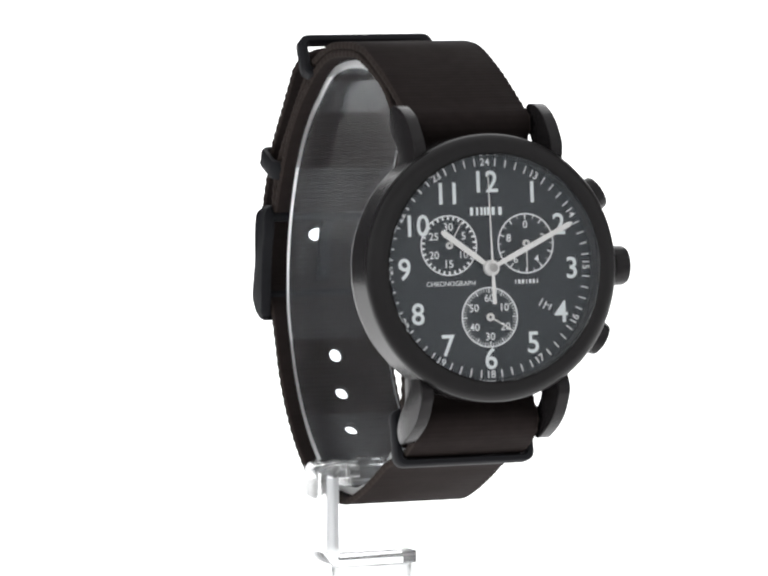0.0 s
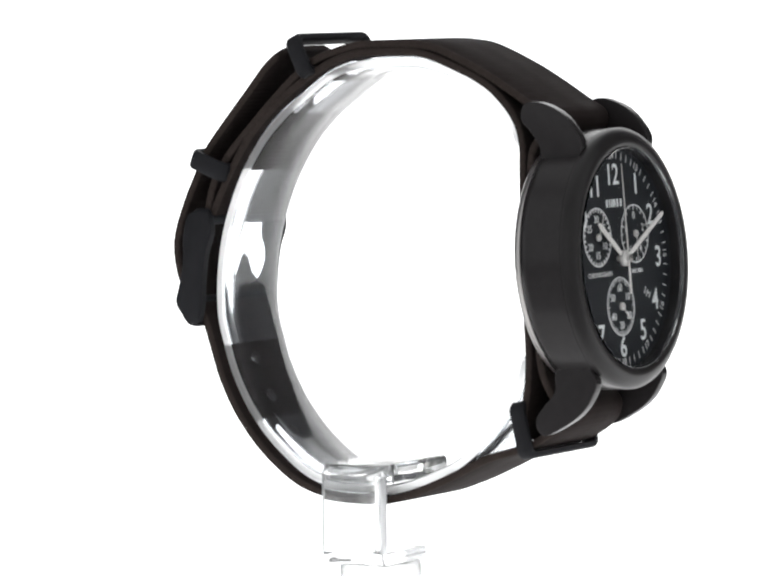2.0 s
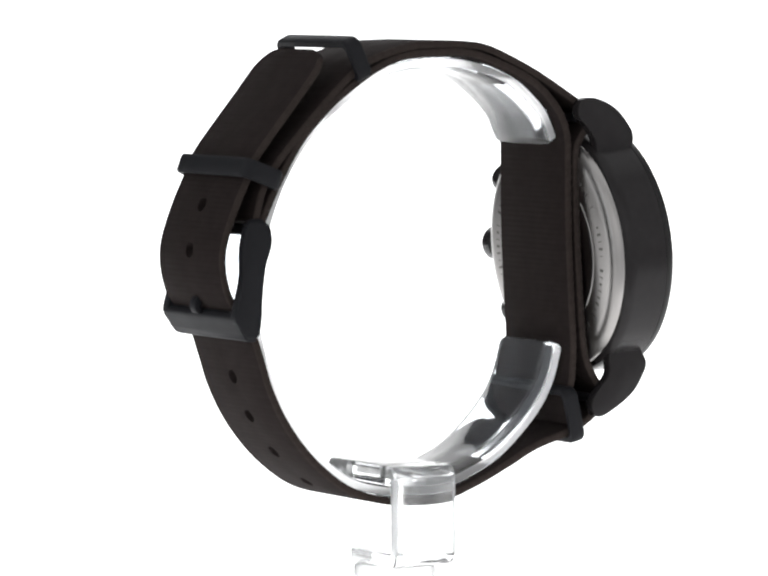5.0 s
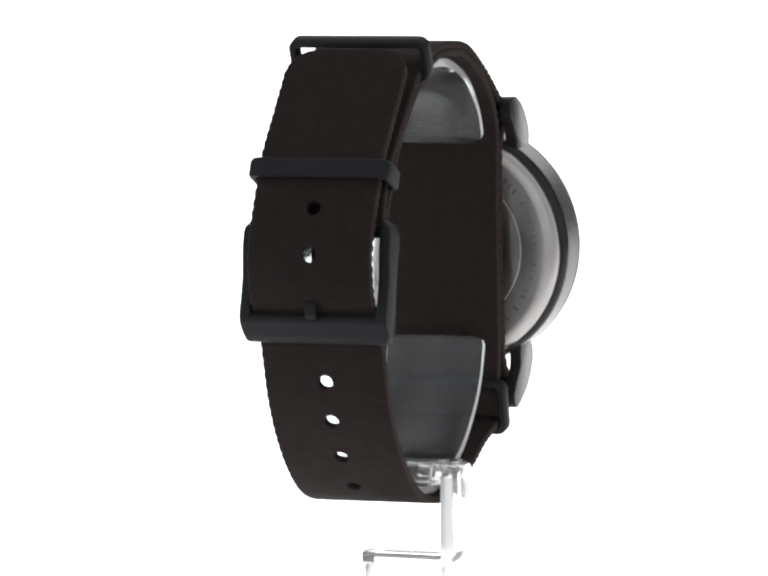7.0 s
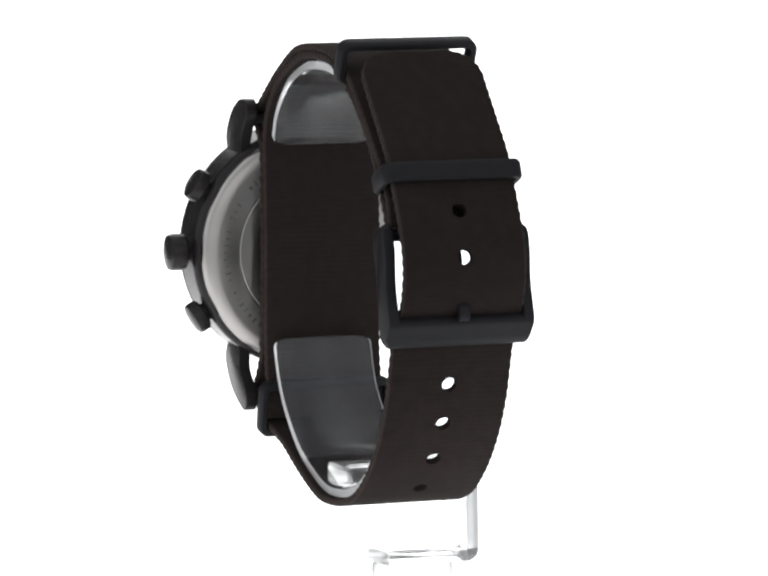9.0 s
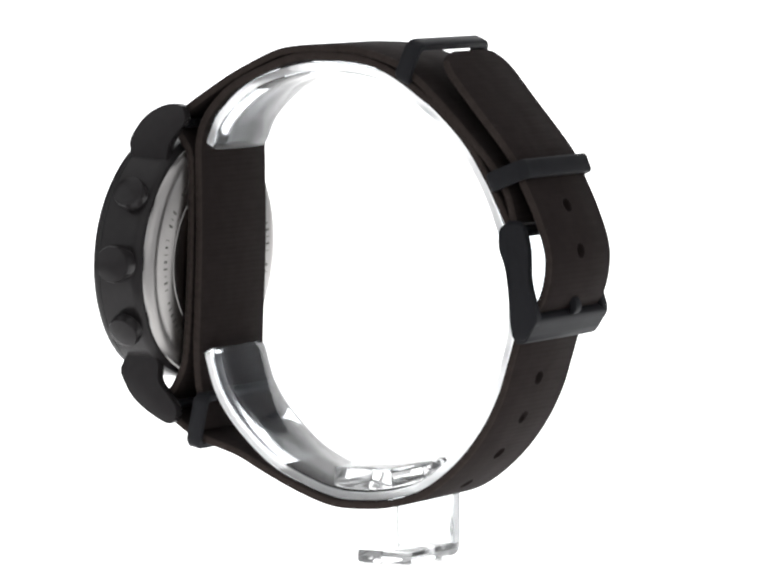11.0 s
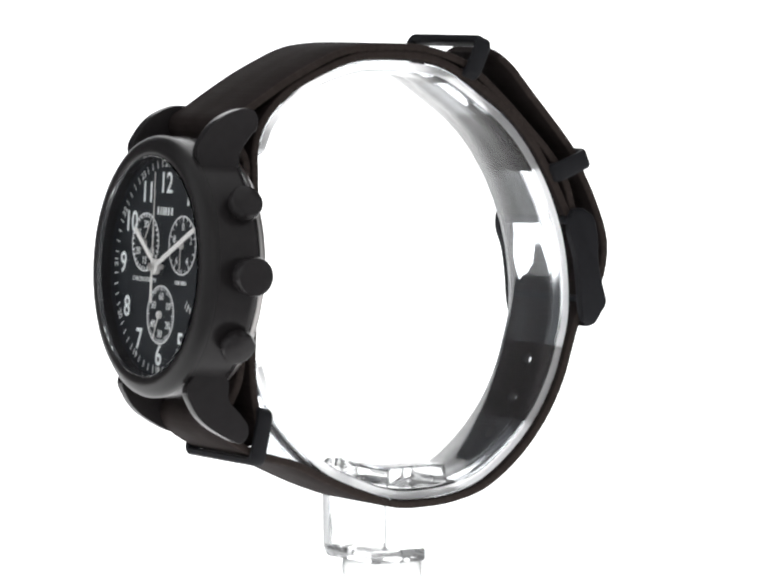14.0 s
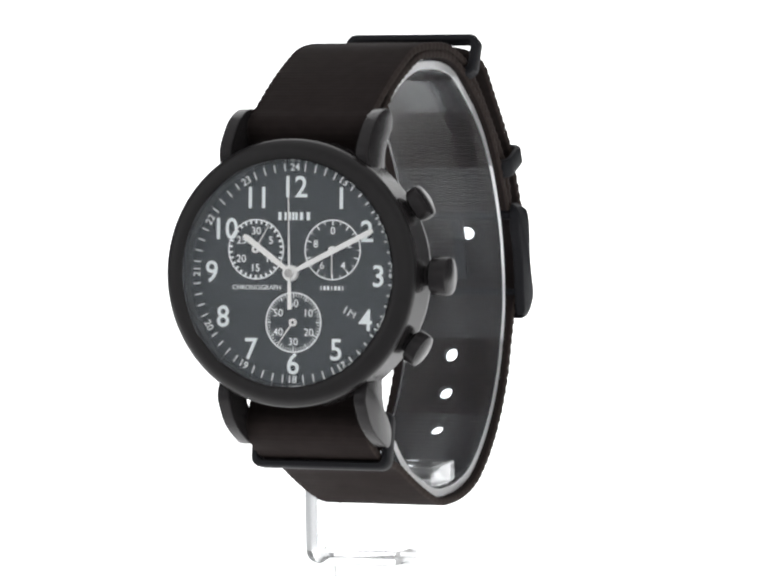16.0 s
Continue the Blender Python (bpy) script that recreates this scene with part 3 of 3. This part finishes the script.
SHORT = [(27.2, 58.9), (24.3, 64.8), (20.6, 70.8), (16.7, 75.1), (12.8, 78.4), (6.7, 82.3), (1.3, 84.25), (-4.9, 84.72), (-10.8, 84.42), (-17.2, 82.2), (-21.9, 79.9), (-25.0, 77.3),
         (-27.3, 74.3), (-28.4, 70.8), (-28.5, 66), (-28.6, 55.4), (-29.1, 44.4), (-29.4, 38.4), (-29.2, 33.4), (-28.6, 29.4), (-28.9, 25.4)]
under_strap = part("under_strap", band(SHORT, SX0, SX1, 1.2, step=0.42, serrate=0.18), NYLON, watch, "black woven nylon under-strap behind the case", smooth=60)

# edge faces take a lighter brown nylon
for webbing in (long_strap, under_strap):
    webbing.data.materials.append(SELVEDGE)
    for poly in webbing.data.polygons:
        if abs(poly.normal.x) > 0.25 and abs(poly.center.x - XC * MM) > 0.0085:
            poly.material_index = 1

# ---- loops and buckle ----
part("top_loop", hoop((10.5, 83.9), (0.42, 0.91), 11.3, 3.5, 1.3, 2.6), HARDWARE, watch, "flat black metal strap loop")
part("tail_loop", hoop((27.4, 66.6), (0.93, 0.36), 11.3, 3.6, 1.1, 3.0), HARDWARE, watch, "flat black metal strap loop")
part("lower_loop", hoop((-28.7, 26.9), (0.22, 0.975), 11.3, 4.5, 1.2, 2.5), HARDWARE, watch, "flat black metal strap loop")
buckle = tagged(new("buckle"), "black coated metal pin buckle")
buckle.parent = watch
SIDE = [(26.6, 58.2), (27.6, 59.9), (29.4, 59.9), (30.7, 58.6), (31.5, 55.4), (31.6, 51.0), (32.4, 47.5), (33.0, 44.8), (31.8, 42.9), (30.4, 41.6), (28.9, 41.8), (28.3, 44.5), (28.1, 48), (27.5, 52.6), (26.5, 55.6)]


def round_corners(bm, r=2.3, half=11.8, low=40.6, high=59.9):
    """Rounds the buckle's four corners, seen from behind."""
    for v in bm.verts:
        dx = v.co.x - XC
        ex = abs(dx) - (half - r)
        for zc, sg in ((low + r, -1), (high - r, 1)):
            ez = (v.co.z - zc) * sg
            d = math.hypot(ex, ez)
            if ex > 0 and ez > 0 and d > r:
                v.co.x = XC + math.copysign(half - r + ex * r / d, dx)
                v.co.z = zc + sg * ez * r / d
    return bm


for sgn in (-1, 1):
    xa, xb = sorted((XC + sgn * 10.1, XC + sgn * 11.8))
    part("side_bar", round_corners(extrude_yz(smooth_poly(SIDE, 3), xa, xb, 0.5, 3)), HARDWARE, buckle, smooth=55)
FRONT_BAR = [(29.9, 45.3), (31.6, 45.9), (33.0, 44.9), (32.2, 43.3), (30.3, 40.5), (29.0, 40.6), (29.6, 42.6)]
front = extrude_yz(smooth_poly(FRONT_BAR, 3), XC - 11.6, XC + 11.6, 0.45, 3)
round_corners(front)
part("front_bar", front, HARDWARE, buckle, smooth=55)
part("hinge_bar", rod((XC - 11.2, 28.3, 58.0), (XC + 11.2, 28.3, 58.0), 0.9), HARDWARE, buckle)
prong = extrude_yz(smooth_poly([(28.6, 57.6), (30.2, 54.4), (30.7, 50.5), (31.6, 47.4), (33.0, 46.4), (32.7, 45.3), (33.5, 45.0), (34.1, 46.0), (33.7, 47.4), (32.3, 48.3), (31.5, 50.8), (31.0, 54.6), (29.6, 58.0)], 3), XC - 0.85, XC + 0.85, 0.25, 2)
part("prong", prong, HARDWARE, buckle, "black buckle prong")


# ---- what moves ----
def motions():
    turning = [
        (0.0, -0.00033, -0.00021, 0.00019, -0.18, 0.14, 21.02),
        (0.5, -0.00024, -0.00032, 0.00025, -0.19, 0.34, 31.21),
        (1.0, -0.00014, -0.00040, 0.00024, -0.19, 0.44, 40.70),
        (1.5, -0.00007, -0.00034, 0.00035, -0.11, 0.42, 50.33),
        (2.0, -0.00006, -0.00007, 0.00051, 0.11, 0.22, 60.02),
        (2.5, -0.00001, 0.00028, 0.00048, 0.10, -0.27, 69.60),
        (3.0, -0.00018, 0.00029, 0.00047, 0.10, -0.31, 79.90),
        (3.5, -0.00031, 0.00021, 0.00042, 0.10, -0.23, 89.73),
        (4.0, -0.00044, 0.00013, 0.00037, 0.13, -0.16, 99.92),
        (4.5, -0.00063, 0.00004, 0.00032, 0.19, -0.12, 110.31),
        (5.0, -0.00093, -0.00004, 0.00027, 0.26, -0.10, 120.70),
        (5.5, -0.00119, -0.00012, 0.00022, 0.34, -0.11, 130.99),
        (6.0, -0.00114, -0.00016, 0.00021, 0.40, -0.20, 140.93),
        (6.5, -0.00097, -0.00024, 0.00020, 0.47, -0.30, 151.07),
        (7.0, -0.00068, -0.00027, 0.00018, 0.45, -0.39, 160.93),
        (7.5, -0.00008, -0.00030, 0.00019, 0.39, -0.31, 170.60),
        (8.0, 0.00022, -0.00002, 0.00013, 0.02, -0.13, 180.55),
        (8.5, 0.00025, 0.00012, 0.00006, -0.11, 0.12, 190.66),
        (9.0, 0.00027, 0.00024, -0.00003, -0.12, 0.43, 200.79),
        (9.5, 0.00006, 0.00051, -0.00006, -0.22, 0.72, 210.81),
        (10.0, -0.00008, 0.00057, -0.00013, -0.23, 0.69, 220.62),
        (10.5, -0.00017, 0.00049, -0.00011, -0.14, 0.58, 230.34),
        (11.0, 0.00004, 0.00041, -0.00008, -0.10, 0.46, 239.96),
        (11.5, -0.00019, 0.00033, -0.00005, -0.10, 0.35, 249.62),
        (12.0, -0.00022, 0.00025, -0.00003, -0.14, 0.25, 259.34),
        (12.5, -0.00035, 0.00018, 0.00000, -0.21, 0.19, 269.26),
        (13.0, -0.00043, 0.00020, -0.00023, -0.22, 0.26, 279.98),
        (13.5, -0.00047, 0.00031, -0.00023, -0.02, 0.37, 289.91),
        (14.0, -0.00039, 0.00003, 0.00004, 0.19, -0.04, 299.49),
        (14.5, -0.00011, -0.00004, -0.00009, 0.35, 0.01, 309.60),
        (15.0, 0.00007, -0.00022, -0.00006, 0.32, -0.19, 319.09),
        (15.5, 0.00008, -0.00034, -0.00003, 0.27, -0.35, 328.65),
        (16.0, -0.00018, -0.00038, -0.00000, 0.18, -0.30, 338.22)
    ]
    for thing in (stand, watch):
        walk(thing, [(r[0], pose(*r[1:])) for r in turning])
    # the small seconds hand steps once a second; its pivot lies on the lower small dial
    pivot = CS @ Matrix.Translation((0.0, -7.3, 0))
    pivot = Matrix.Translation(pivot.translation * MM) @ pivot.to_3x3().normalized().to_4x4()

    def step(sec):
        return pivot @ Matrix.Rotation(-radians(6 * sec), 4, "Z")
    beat = [(0.0, step(20))]
    for k in range(16):
        beat += [(k + 0.4, step(20 + k)), (k + 0.5, step(21 + k))]
    beat += [(16.0, step(36))]
    walk(seconds_hand, beat)


motions()
